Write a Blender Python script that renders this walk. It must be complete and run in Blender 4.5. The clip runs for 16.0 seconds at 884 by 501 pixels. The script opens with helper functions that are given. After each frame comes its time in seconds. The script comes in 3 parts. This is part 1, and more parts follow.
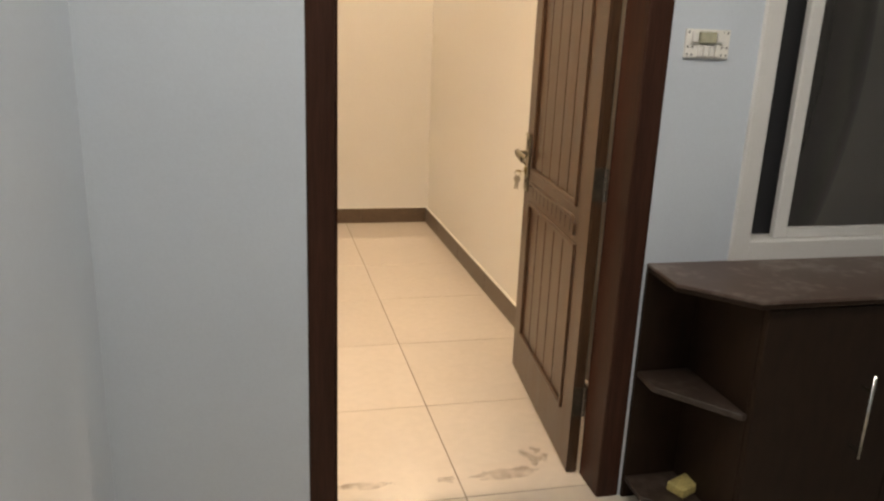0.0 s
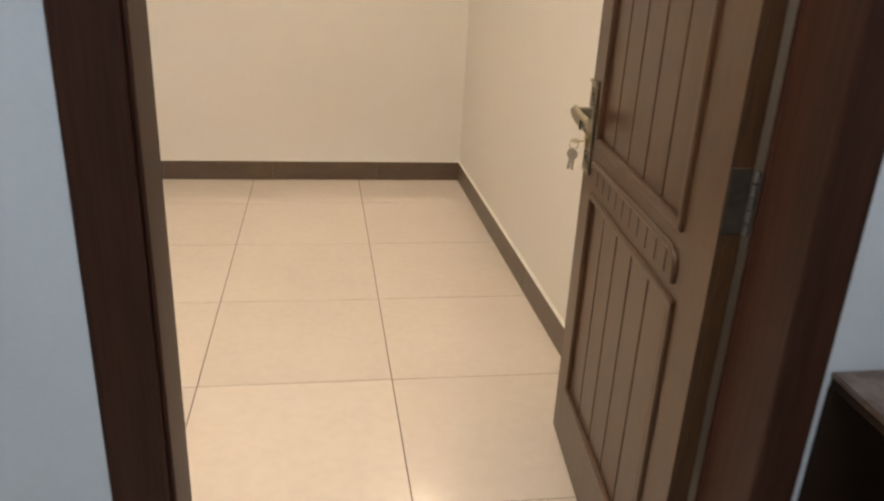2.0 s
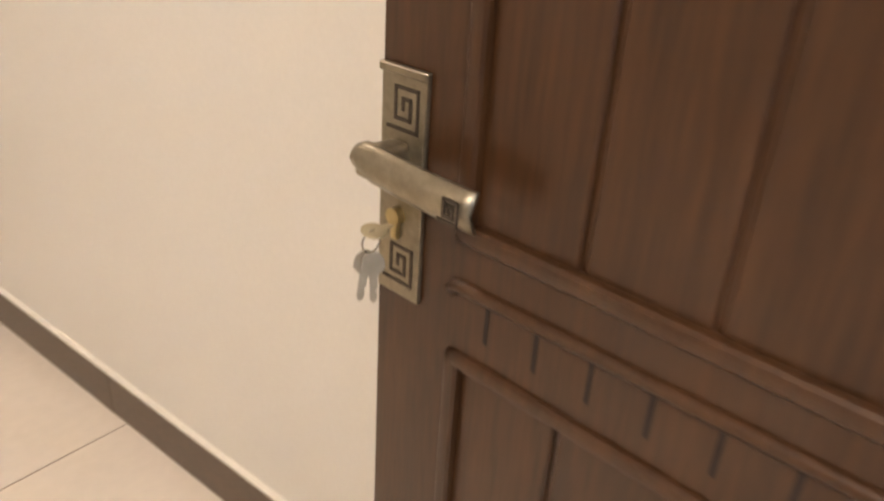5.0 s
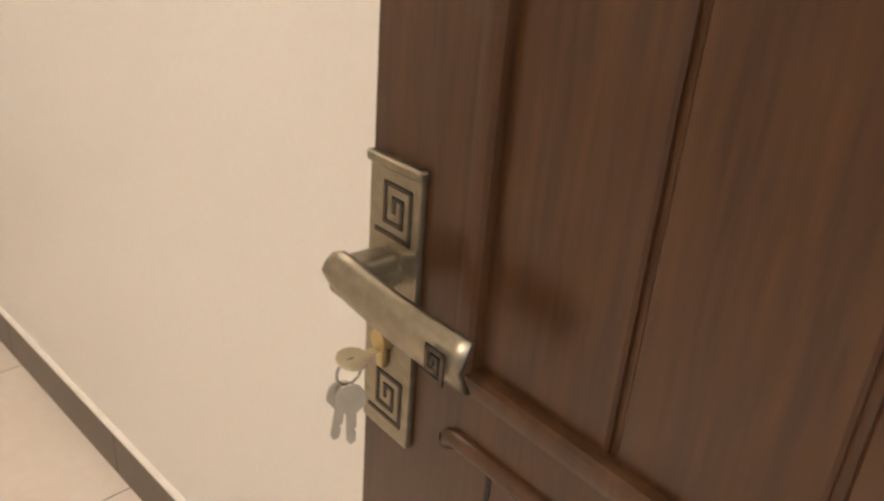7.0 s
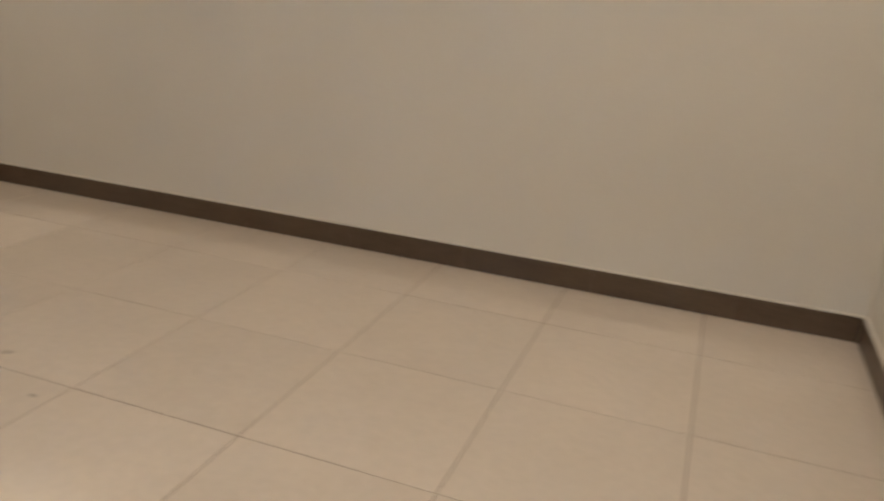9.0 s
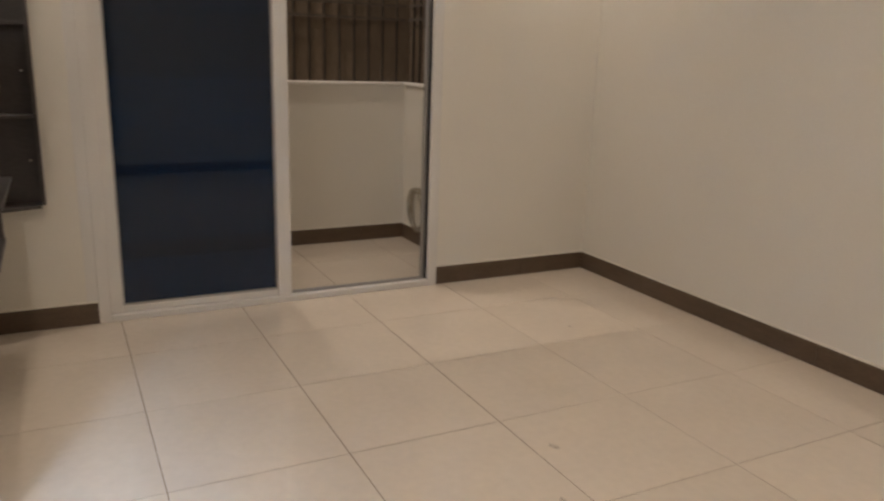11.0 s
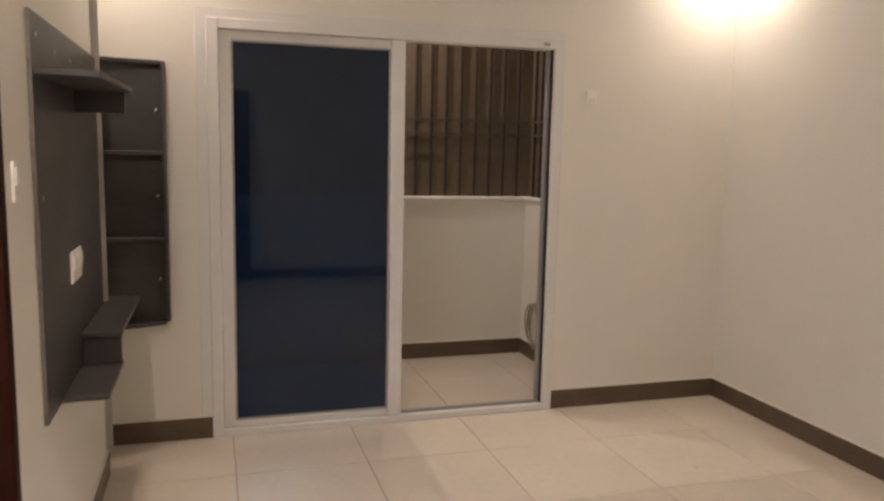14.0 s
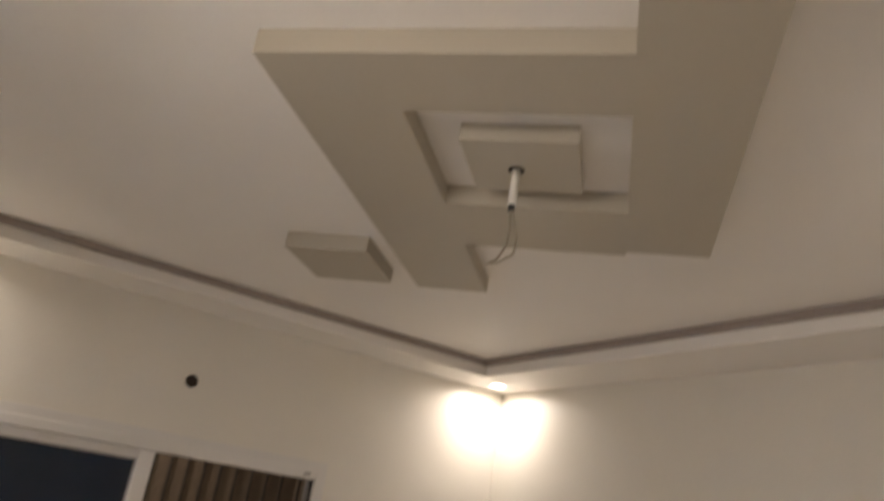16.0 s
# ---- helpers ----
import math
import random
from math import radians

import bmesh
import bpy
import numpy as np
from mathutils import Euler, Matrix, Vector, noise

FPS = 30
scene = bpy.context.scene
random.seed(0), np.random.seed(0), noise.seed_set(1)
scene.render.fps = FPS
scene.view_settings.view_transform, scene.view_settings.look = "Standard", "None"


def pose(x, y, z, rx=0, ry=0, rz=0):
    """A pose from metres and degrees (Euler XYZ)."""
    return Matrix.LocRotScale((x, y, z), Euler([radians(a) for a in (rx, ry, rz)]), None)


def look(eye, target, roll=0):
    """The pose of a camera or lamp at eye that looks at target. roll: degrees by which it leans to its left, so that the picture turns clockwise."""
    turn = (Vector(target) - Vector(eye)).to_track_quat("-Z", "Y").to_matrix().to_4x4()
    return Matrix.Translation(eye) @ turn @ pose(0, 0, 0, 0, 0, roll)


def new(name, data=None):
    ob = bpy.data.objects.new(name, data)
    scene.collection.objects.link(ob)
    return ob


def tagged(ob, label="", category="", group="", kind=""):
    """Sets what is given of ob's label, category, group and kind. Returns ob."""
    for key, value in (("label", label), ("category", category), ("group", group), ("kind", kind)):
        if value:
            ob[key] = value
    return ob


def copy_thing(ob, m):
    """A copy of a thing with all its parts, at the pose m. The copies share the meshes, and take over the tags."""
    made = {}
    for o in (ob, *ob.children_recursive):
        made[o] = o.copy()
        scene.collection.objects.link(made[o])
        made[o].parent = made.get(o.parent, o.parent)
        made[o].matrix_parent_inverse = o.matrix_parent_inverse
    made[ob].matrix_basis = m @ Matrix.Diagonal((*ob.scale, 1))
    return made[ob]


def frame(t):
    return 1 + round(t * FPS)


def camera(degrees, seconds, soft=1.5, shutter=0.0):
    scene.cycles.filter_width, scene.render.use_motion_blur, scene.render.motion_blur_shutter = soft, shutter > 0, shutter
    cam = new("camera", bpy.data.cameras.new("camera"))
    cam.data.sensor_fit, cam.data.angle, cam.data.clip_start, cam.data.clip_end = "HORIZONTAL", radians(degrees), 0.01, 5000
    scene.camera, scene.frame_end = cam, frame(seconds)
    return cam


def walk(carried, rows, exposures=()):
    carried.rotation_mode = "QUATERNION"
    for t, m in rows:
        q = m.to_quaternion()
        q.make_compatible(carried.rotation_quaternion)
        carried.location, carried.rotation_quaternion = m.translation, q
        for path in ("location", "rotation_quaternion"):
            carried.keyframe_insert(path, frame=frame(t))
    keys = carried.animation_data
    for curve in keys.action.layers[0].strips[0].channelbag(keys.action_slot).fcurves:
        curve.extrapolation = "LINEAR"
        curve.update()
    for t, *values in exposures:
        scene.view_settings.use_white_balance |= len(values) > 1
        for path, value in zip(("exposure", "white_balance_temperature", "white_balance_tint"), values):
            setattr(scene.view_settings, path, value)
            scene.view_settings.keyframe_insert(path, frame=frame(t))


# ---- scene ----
cam = camera(60.5, 16.0, soft=2.3, shutter=0.4)

PATH = [
    (0, (-1.175, -5.388, 1.381), (-0.72, -3.522, 0.824), 2.3),
    (0.5, (-1.103, -5.111, 1.33), (-0.642, -3.266, 0.708), 2.3),
    (1, (-1.001, -4.839, 1.318), (-0.511, -3.015, 0.66), 3.5),
    (1.5, (-0.853, -4.572, 1.311), (-0.465, -2.734, 0.625), 3.5),
    (2, (-0.804, -4.323, 1.279), (-0.493, -2.49, 0.544), 2.9),
    (2.5, (-0.781, -4.099, 1.29), (-0.455, -2.274, 0.54), 2.1),
    (3, (-0.742, -3.981, 1.304), (-0.354, -2.156, 0.586), 2.6),
    (3.5, (-0.695, -3.804, 1.27), (-0.145, -2.014, 0.568), 2.8),
    (4, (-0.747, -3.464, 1.215), (0.246, -1.906, 0.45), 1.9),
    (4.5, (-0.745, -3.202, 1.193), (0.52, -1.911, 0.339), 1.9),
    (5, (-0.651, -2.982, 1.162), (0.775, -1.908, 0.26), 3.7),
    (5.2, (-0.586, -2.899, 1.15), (0.871, -1.871, 0.244), 4.5),
    (7.3, (-0.492, -2.914, 1.178), (0.781, -1.593, 0.381), 4.6),
    (7.5, (-0.525, -3.014, 1.203), (0.498, -1.448, 0.494), 4.2),
    (8, (-0.567, -3.194, 1.251), (-0.132, -1.363, 0.577), 3.4),
    (8.5, (-0.603, -3.253, 1.258), (-0.67, -1.375, 0.575), 4.6),
    (9, (-0.676, -3.201, 1.221), (-1.298, -1.412, 0.578), 4.0),
    (9.5, (-0.737, -3.041, 1.218), (-1.897, -1.523, 0.625), 3.1),
    (10, (-0.726, -3.007, 1.265), (-2.161, -1.741, 0.683), 1.7),
    (12.5, (-0.812, -3.122, 1.382), (-2.695, -2.565, 1.006), 2.7),
    (13, (-0.795, -3.094, 1.405), (-2.691, -2.566, 1.05), 1.3),
    (13.5, (-0.805, -3.014, 1.435), (-2.699, -2.479, 1.082), 0.7),
    (14, (-0.836, -2.914, 1.456), (-2.733, -2.336, 1.196), 1.2),
    (14.5, (-0.821, -2.833, 1.472), (-2.731, -2.25, 1.367), 1.0),
    (15, (-0.775, -2.813, 1.545), (-2.662, -2.157, 1.660), 3.1),
    (15.5, (-0.791, -2.829, 1.763), (-2.582, -2.012, 2.113), 5.2),
    (16, (-0.824, -2.822, 1.873), (-2.451, -1.88, 2.556), 9.3),
]
EXPOSURE = [(0, 0.84, 8400, 15), (1, 0.86, 8400, 15), (1.5, 0.80, 7900, 15), (2, 0.74, 7100, 13), (3, 0.60, 6750, 10), (3.5, 0.47, 6650, 10), (4.2, 0.72, 6500, 10), (5, 1.1, 6600, 14), (7.3, 1.0, 6600, 13), (7.6, 0.75, 6500, 12),
            (8.5, 0.22, 6650, 10), (9.5, 0.03, 6600, 10), (10.2, 0.0, 6500, 11), (12.3, 0.50, 6500, 13), (13, 0.48, 6500, 14), (14.5, 0.28, 6450, 15), (15, -0.02, 6450, 16), (15.5, -0.09, 6400, 14), (16, -0.08, 6300, 12)]
walk(cam, [(t, look(eye, target, roll)) for t, eye, target, roll in PATH], EXPOSURE)

# ---- light ----
world = bpy.data.worlds.new("night")
world.use_nodes = True
world.node_tree.nodes["Background"].inputs[0].default_value = (0.012, 0.014, 0.02, 1)
world.node_tree.nodes["Background"].inputs[1].default_value = 0.15
scene.world = world

WARM = (1.0, 0.87, 0.74)
COOL = (0.82, 0.91, 1.0)
CORNICE = 2.72
CEILING = 2.81
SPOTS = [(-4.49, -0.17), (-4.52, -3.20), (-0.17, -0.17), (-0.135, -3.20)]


def lamp(kind, name, at, colour, watts, **more):
    data = bpy.data.lights.new(name, kind)
    data.color, data.energy = colour, watts
    ob = new(name, data)
    ob.location = at
    return ob


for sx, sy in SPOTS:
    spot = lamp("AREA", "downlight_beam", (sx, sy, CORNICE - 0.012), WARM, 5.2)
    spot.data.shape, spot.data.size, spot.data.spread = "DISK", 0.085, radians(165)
# Added fill light: no lamp is known here, it lifts the whole room.
fill_lamp = lamp("AREA", "room_fill_light", (-1.75, -3.325, 2.40), WARM, 28)
fill_lamp.data.shape, fill_lamp.data.size, fill_lamp.data.size_y = "RECTANGLE", 1.15, 0.05
fill_lamp.rotation_euler = (radians(38), 0, 0)
kitchen_lamp = lamp("AREA", "kitchen_tube_light", (-0.6, -4.75, 2.68), COOL, 11)
kitchen_lamp.data.shape, kitchen_lamp.data.size, kitchen_lamp.data.size_y = "RECTANGLE", 1.2, 0.06
bath_lamp = lamp("POINT", "washroom_light", (-2.03, -3.72, 2.5), (0.55, 0.74, 1.0), 85)
bath_lamp.data.shadow_soft_size = 0.06
balcony_lamp = lamp("AREA", "balcony_bulb", (-5.58, -1.94, 3.19), WARM, 14)
balcony_lamp.data.shape, balcony_lamp.data.size = "DISK", 0.05


# ---- materials ----
def material(name, base, rough=0.5, metal=0.0, spread=0.06, scale=3.0, grain=60.0, bump=0.05, stretch=(1, 1, 1), dark=None,
             per_object=0.0, coat=0.0, rough_spread=0.08, sharp=(0.35, 0.65)):
    """A surface that varies at two scales, with fine relief."""
    m = bpy.data.materials.new(name)
    m.use_nodes = True
    nt = m.node_tree
    n, l = nt.nodes, nt.links
    b = n["Principled BSDF"]
    b.inputs["Metallic"].default_value = metal
    b.inputs["Coat Weight"].default_value = coat
    b.inputs["Coat Roughness"].default_value = 0.15
    co = n.new("ShaderNodeTexCoord")
    mp = n.new("ShaderNodeMapping")
    mp.inputs["Scale"].default_value = stretch
    l.new(co.outputs["Object"], mp.inputs["Vector"])
    big, fine = n.new("ShaderNodeTexNoise"), n.new("ShaderNodeTexNoise")
    for t, sc, de in ((big, scale, 4), (fine, grain, 6)):
        t.inputs["Scale"].default_value, t.inputs["Detail"].default_value = sc, de
        l.new(mp.outputs[0], t.inputs["Vector"])
    if per_object:
        info = n.new("ShaderNodeObjectInfo")
        add = n.new("ShaderNodeVectorMath")
        add.operation = "MULTIPLY_ADD"
        add.inputs[1].default_value = (7.3, 3.1, 5.7)
        l.new(info.outputs["Random"], add.inputs[0])
        l.new(co.outputs["Object"], add.inputs[2])
        l.new(add.outputs[0], mp.inputs["Vector"])
    mix = n.new("ShaderNodeMath")
    mix.operation = "ADD"
    half = n.new("ShaderNodeMath")
    half.operation = "MULTIPLY"
    half.inputs[1].default_value = 0.5
    l.new(big.outputs["Fac"], mix.inputs[0])
    l.new(fine.outputs["Fac"], mix.inputs[1])
    l.new(mix.outputs[0], half.inputs[0])
    ramp = n.new("ShaderNodeValToRGB")
    low = dark or tuple(c * (1 - spread) for c in base)
    high = tuple(min(1, c * (1 + spread)) for c in base)
    ramp.color_ramp.elements[0].position, ramp.color_ramp.elements[1].position = sharp
    ramp.color_ramp.elements[0].color, ramp.color_ramp.elements[1].color = (*low, 1), (*high, 1)
    l.new(half.outputs[0], ramp.inputs[0])
    out = ramp.outputs[0]
    if per_object:
        hsv = n.new("ShaderNodeHueSaturation")
        rng = n.new("ShaderNodeMapRange")
        rng.inputs[3].default_value, rng.inputs[4].default_value = 1 - per_object, 1 + per_object
        l.new(info.outputs["Random"], rng.inputs[0])
        l.new(rng.outputs[0], hsv.inputs["Value"])
        l.new(out, hsv.inputs["Color"])
        out = hsv.outputs[0]
    l.new(out, b.inputs["Base Color"])
    rr = n.new("ShaderNodeMapRange")
    rr.inputs[3].default_value, rr.inputs[4].default_value = max(0.02, rough - rough_spread), min(1, rough + rough_spread)
    l.new(big.outputs["Fac"], rr.inputs[0])
    l.new(rr.outputs[0], b.inputs["Roughness"])
    if bump:
        bp = n.new("ShaderNodeBump")
        bp.inputs["Strength"].default_value, bp.inputs["Distance"].default_value = bump, 0.002
        l.new(fine.outputs["Fac"], bp.inputs["Height"])
        l.new(bp.outputs[0], b.inputs["Normal"])
    return m


def glow(name, colour, strength):
    m = bpy.data.materials.new(name)
    m.use_nodes = True
    b = m.node_tree.nodes["Principled BSDF"]
    b.inputs["Emission Color"].default_value, b.inputs["Emission Strength"].default_value = (*colour, 1), strength
    return m


def tinted_glass(name, tint, gloss=0.03, film=(0.004, 0.004, 0.005)):
    m = bpy.data.materials.new(name)
    m.use_nodes = True
    n, l = m.node_tree.nodes, m.node_tree.links
    n.remove(n["Principled BSDF"])
    clear, shine, mixed, fr = (n.new("ShaderNode" + k) for k in ("BsdfTransparent", "BsdfGlossy", "MixShader", "Fresnel"))
    clear.inputs[0].default_value = (*tint, 1)
    shine.inputs["Roughness"].default_value = gloss
    fr.inputs[0].default_value = 1.5
    haze, body = n.new("ShaderNodeBsdfDiffuse"), n.new("ShaderNodeAddShader")
    haze.inputs[0].default_value = (*film, 1)
    l.new(clear.outputs[0], body.inputs[0])
    l.new(haze.outputs[0], body.inputs[1])
    l.new(fr.outputs[0], mixed.inputs[0])
    l.new(body.outputs[0], mixed.inputs[1])
    l.new(shine.outputs[0], mixed.inputs[2])
    l.new(mixed.outputs[0], n["Material Output"].inputs[0])
    return m


PAINT = material("cream_wall_paint", (0.74, 0.705, 0.635), 0.42, spread=0.025, scale=1.3, grain=130, bump=0.10, rough_spread=0.1)
BLUEPAINT = material("pale_blue_wall_paint", (0.60, 0.65, 0.70), 0.45, spread=0.03, scale=1.5, grain=130, bump=0.10)
WHITEPAINT = material("white_ceiling_paint", (0.86, 0.83, 0.79), 0.6, spread=0.02, scale=1.5, grain=150, bump=0.06)
TILE = material("polished_beige_porcelain", (0.68, 0.60, 0.505), 0.04, spread=0.04, scale=2.5, grain=30, bump=0.0, per_object=0.02, rough_spread=0.02)
TILE.node_tree.nodes["Principled BSDF"].inputs["IOR"].default_value = 1.62
GROUT = material("brown_grout", (0.20, 0.14, 0.09), 0.8, spread=0.2, scale=9, grain=80)
SKIRT = material("brown_skirting_tile", (0.105, 0.070, 0.045), 0.35, spread=0.22, scale=6, grain=60, stretch=(1, 1, 3), per_object=0.02)
FILLER = material("white_skirting_joint", (0.72, 0.68, 0.60), 0.7, spread=0.06, scale=20, grain=90)
WOOD = material("dark_walnut_door", (0.058, 0.0245, 0.0088), 0.34, spread=0.36, scale=4, grain=26, stretch=(6, 6, 0.5), bump=0.08, coat=0.08)
FRAMEWOOD = material("dark_polished_frame_wood", (0.046, 0.0175, 0.0105), 0.45, spread=0.35, scale=4, grain=26, stretch=(8, 8, 0.4), bump=0.08, coat=0.03)
REDWOOD = material("dark_red_stained_wood", (0.022, 0.0046, 0.0014), 0.5, spread=0.35, scale=4, grain=26, stretch=(8, 8, 0.4), bump=0.08)
for dull, level in ((REDWOOD, 0.06), (FRAMEWOOD, 0.18)):
    dull.node_tree.nodes["Principled BSDF"].inputs["Specular IOR Level"].default_value = level
# Near-black, carries the shade of the door's small grooves.
GROOVE = material("dark_groove_shade", (0.012, 0.006, 0.004), 0.6, spread=0.2)
LAMINATE = material("dark_grey_laminate", (0.052, 0.044, 0.042), 0.38, spread=0.22, scale=3, grain=40, stretch=(1, 1, 4), bump=0.06)
LAMEDGE = material("worn_laminate_edge", (0.16, 0.14, 0.125), 0.5, spread=0.25, scale=20, grain=90)
DUSTYTOP = material("dusty_brown_worktop", (0.085, 0.052, 0.040), 0.38, spread=0.1, scale=7, grain=30, dark=(0.19, 0.15, 0.125), sharp=(0.36, 0.50))
DUSTYSHELF = material("dusty_dark_shelf", (0.030, 0.018, 0.013), 0.5, spread=0.15, scale=7, grain=30, dark=(0.075, 0.056, 0.045), sharp=(0.36, 0.50))
CABINET = material("dark_brown_cabinet_laminate", (0.022, 0.011, 0.006), 0.6, spread=0.25, scale=3, grain=40, stretch=(1, 1, 0.3))
CABINET.node_tree.nodes["Principled BSDF"].inputs["Specular IOR Level"].default_value = 0.2
ALU = material("white_powder_coated_aluminium", (0.70, 0.68, 0.65), 0.36, spread=0.03, scale=5, grain=90, bump=0.03)
GREYALU = material("grey_aluminium_profile", (0.34, 0.33, 0.32), 0.4, metal=0.3, spread=0.06, scale=6, grain=90)
# Rubber and tape, and the sheet that paints the window gap dark.
GASKETGAP = material("black_rubber_and_gap_sheet", (0.02, 0.02, 0.022), 0.6)
BRASS = material("antique_brass", (0.30, 0.26, 0.19), 0.36, metal=0.85, spread=0.2, scale=25, grain=120, bump=0.05)
BRASSDARK = material("blackened_brass_relief", (0.075, 0.06, 0.045), 0.5, metal=0.6, spread=0.2, scale=30)
GOLDEN = material("yellow_brass", (0.52, 0.42, 0.22), 0.3, metal=1.0, spread=0.1, scale=30)
KEYBRASS = material("pale_worn_brass", (0.48, 0.41, 0.27), 0.35, metal=0.6, spread=0.1, scale=30)
NICKEL = material("worn_nickel_key", (0.46, 0.42, 0.35), 0.35, metal=0.7, spread=0.1, scale=30)
STEEL = material("nickel_plated_steel", (0.62, 0.60, 0.55), 0.25, metal=1.0, spread=0.1, scale=30)
FEATURE = material("beige_ceiling_paint", (0.46, 0.42, 0.345), 0.55, spread=0.025, scale=1.5, grain=150, bump=0.06)
BEAD = material("taupe_bead_paint", (0.32, 0.275, 0.25), 0.55, spread=0.05, scale=4, grain=120)
HINGEPLATE = material("dark_bronze", (0.075, 0.060, 0.045), 0.45, metal=0.7, spread=0.25, scale=30)
HINGE = material("dull_dark_steel", (0.20, 0.18, 0.16), 0.4, metal=0.9, spread=0.2, scale=30)
PLASTIC = material("white_plastic", (0.82, 0.79, 0.73), 0.35, spread=0.04, scale=12, grain=90)
# For solid discs drawn as holes: the shade inside is this colour.
DARKHOLE = material("dark_hole_shade", (0.03, 0.018, 0.010), 0.9)
CABLE = material("grey_cable", (0.33, 0.29, 0.22), 0.5, spread=0.1)
SPONGE = material("dried_yellow_sponge", (0.52, 0.42, 0.16), 0.9, spread=0.25, scale=30, grain=160, bump=0.6)
# Rails lighter than the bars' iron: light from above is in this colour.
RAIL = material("top_lit_brown_painted_iron", (0.085, 0.066, 0.050), 0.5, spread=0.15)
IRON = material("dark_painted_iron", (0.040, 0.030, 0.023), 0.55, spread=0.15)
BLIND = material("brown_bamboo_blind", (0.150, 0.110, 0.075), 0.75, spread=0.16, scale=4, grain=50, stretch=(1, 1, 0.4), bump=0.2)
BLUEGLASS = tinted_glass("blue_film_glass", (0.045, 0.13, 0.25), film=(0.007, 0.0135, 0.028))
DARKGLASS = tinted_glass("dark_window_glass", (0.05, 0.055, 0.06))
NET = tinted_glass("dusty_brown_insect_net", (0.62, 0.60, 0.58), gloss=0.6, film=(0.014, 0.011, 0.009))
BULB = glow("warm_lamp_glow", (1.0, 0.86, 0.66), 40)
FILLTUBE = glow("warm_fill_glow", (1.0, 0.88, 0.74), 10)
TUBE = glow("cool_lamp_glow", (0.8, 0.9, 1.0), 12)
BLUETILE = material("pale_blue_washroom_tile", (0.42, 0.52, 0.62), 0.2, spread=0.08, scale=6, grain=40)


# ---- mesh helpers ----
def add_box(bm, lo, hi, bevel=0.0, segments=1):
    made = bmesh.ops.create_cube(bm, size=1)["verts"]
    for v in made:
        v.co = Vector([(lo[i] + hi[i]) / 2 + v.co[i] * (hi[i] - lo[i]) for i in range(3)])
    if bevel:
        edges = list({e for v in made for e in v.link_edges})
        bmesh.ops.bevel(bm, geom=edges, offset=bevel, segments=segments, affect="EDGES", profile=0.6)
    return bm


def box(lo, hi, bevel=0.0, segments=1):
    return add_box(bmesh.new(), lo, hi, bevel, segments)


def boxes(*pairs, bevel=0.0):
    bm = bmesh.new()
    for lo, hi in pairs:
        add_box(bm, lo, hi, bevel)
    return bm


def slab(outline, z0, z1, bevel=0.0, segments=1):
    """A flat piece with the outline's (x, y) corners."""
    bm = bmesh.new()
    low = [bm.verts.new((x, y, z0)) for x, y in outline]
    high = [bm.verts.new((x, y, z1)) for x, y in outline]
    bm.faces.new(low[::-1])
    bm.faces.new(high)
    for i in range(len(low)):
        j = (i + 1) % len(low)
        bm.faces.new((low[i], low[j], high[j], high[i]))
    bmesh.ops.recalc_face_normals(bm, faces=bm.faces)
    if bevel:
        bmesh.ops.bevel(bm, geom=list(bm.edges), offset=bevel, segments=segments, affect="EDGES")
    return bm


def rod(a, b, r, sides=12, bm=None, r2=None):
    bm = bm or bmesh.new()
    a, b = Vector(a), Vector(b)
    m = Matrix.Translation((a + b) / 2) @ (b - a).to_track_quat("Z", "Y").to_matrix().to_4x4()
    bmesh.ops.create_cone(bm, cap_ends=True, segments=sides, radius1=r, radius2=r if r2 is None else r2, depth=(b - a).length, matrix=m)
    return bm


def tube(points, r, sides=8, bm=None, flat=1.0):
    """A round bar along points; flat squashes it sideways."""
    bm = bm or bmesh.new()
    pts = [Vector(p) for p in points]
    rings, side = [], None
    for i, p in enumerate(pts):
        d = (pts[min(i + 1, len(pts) - 1)] - pts[max(i - 1, 0)]).normalized()
        side = d.orthogonal().normalized() if side is None else (side - d * side.dot(d)).normalized()
        up = d.cross(side)
        rings.append([bm.verts.new(p + r * (math.cos(2 * math.pi * k / sides) * side + flat * math.sin(2 * math.pi * k / sides) * up)) for k in range(sides)])
    for a, b in zip(rings, rings[1:]):
        for k in range(sides):
            bm.faces.new((a[k], a[(k + 1) % sides], b[(k + 1) % sides], b[k]))
    bm.faces.new(rings[0][::-1])
    bm.faces.new(rings[-1])
    bmesh.ops.recalc_face_normals(bm, faces=bm.faces)
    return bm


def part(name, bm, mat, parent=None, label="", smooth=False):
    me = bpy.data.meshes.new(name)
    bm.to_mesh(me)
    bm.free()
    me.materials.append(mat)
    if smooth:
        for p in me.polygons:
            p.use_smooth = True
    ob = new(name, me)
    ob.parent = parent
    if label:
        ob["label"] = label
    return ob


def thing(name, at, label, category, group="", turn=0.0):
    ob = new(name)
    ob.empty_display_size = 0.1
    ob.matrix_world = pose(*at, 0, 0, turn)
    return tagged(ob, label, category, group)


def structure(name, bm, mat, label):
    return tagged(part(name, bm, mat), label, name.split("_")[0], kind="structure")


# ---- structure ----
XL, XR, YF, YS = -4.682, 0.012, 0.012, -3.38      # room faces: balcony side, door side, far, entry
KIT = -3.49                                       # kitchen face of the entry wall
TOP = 2.98

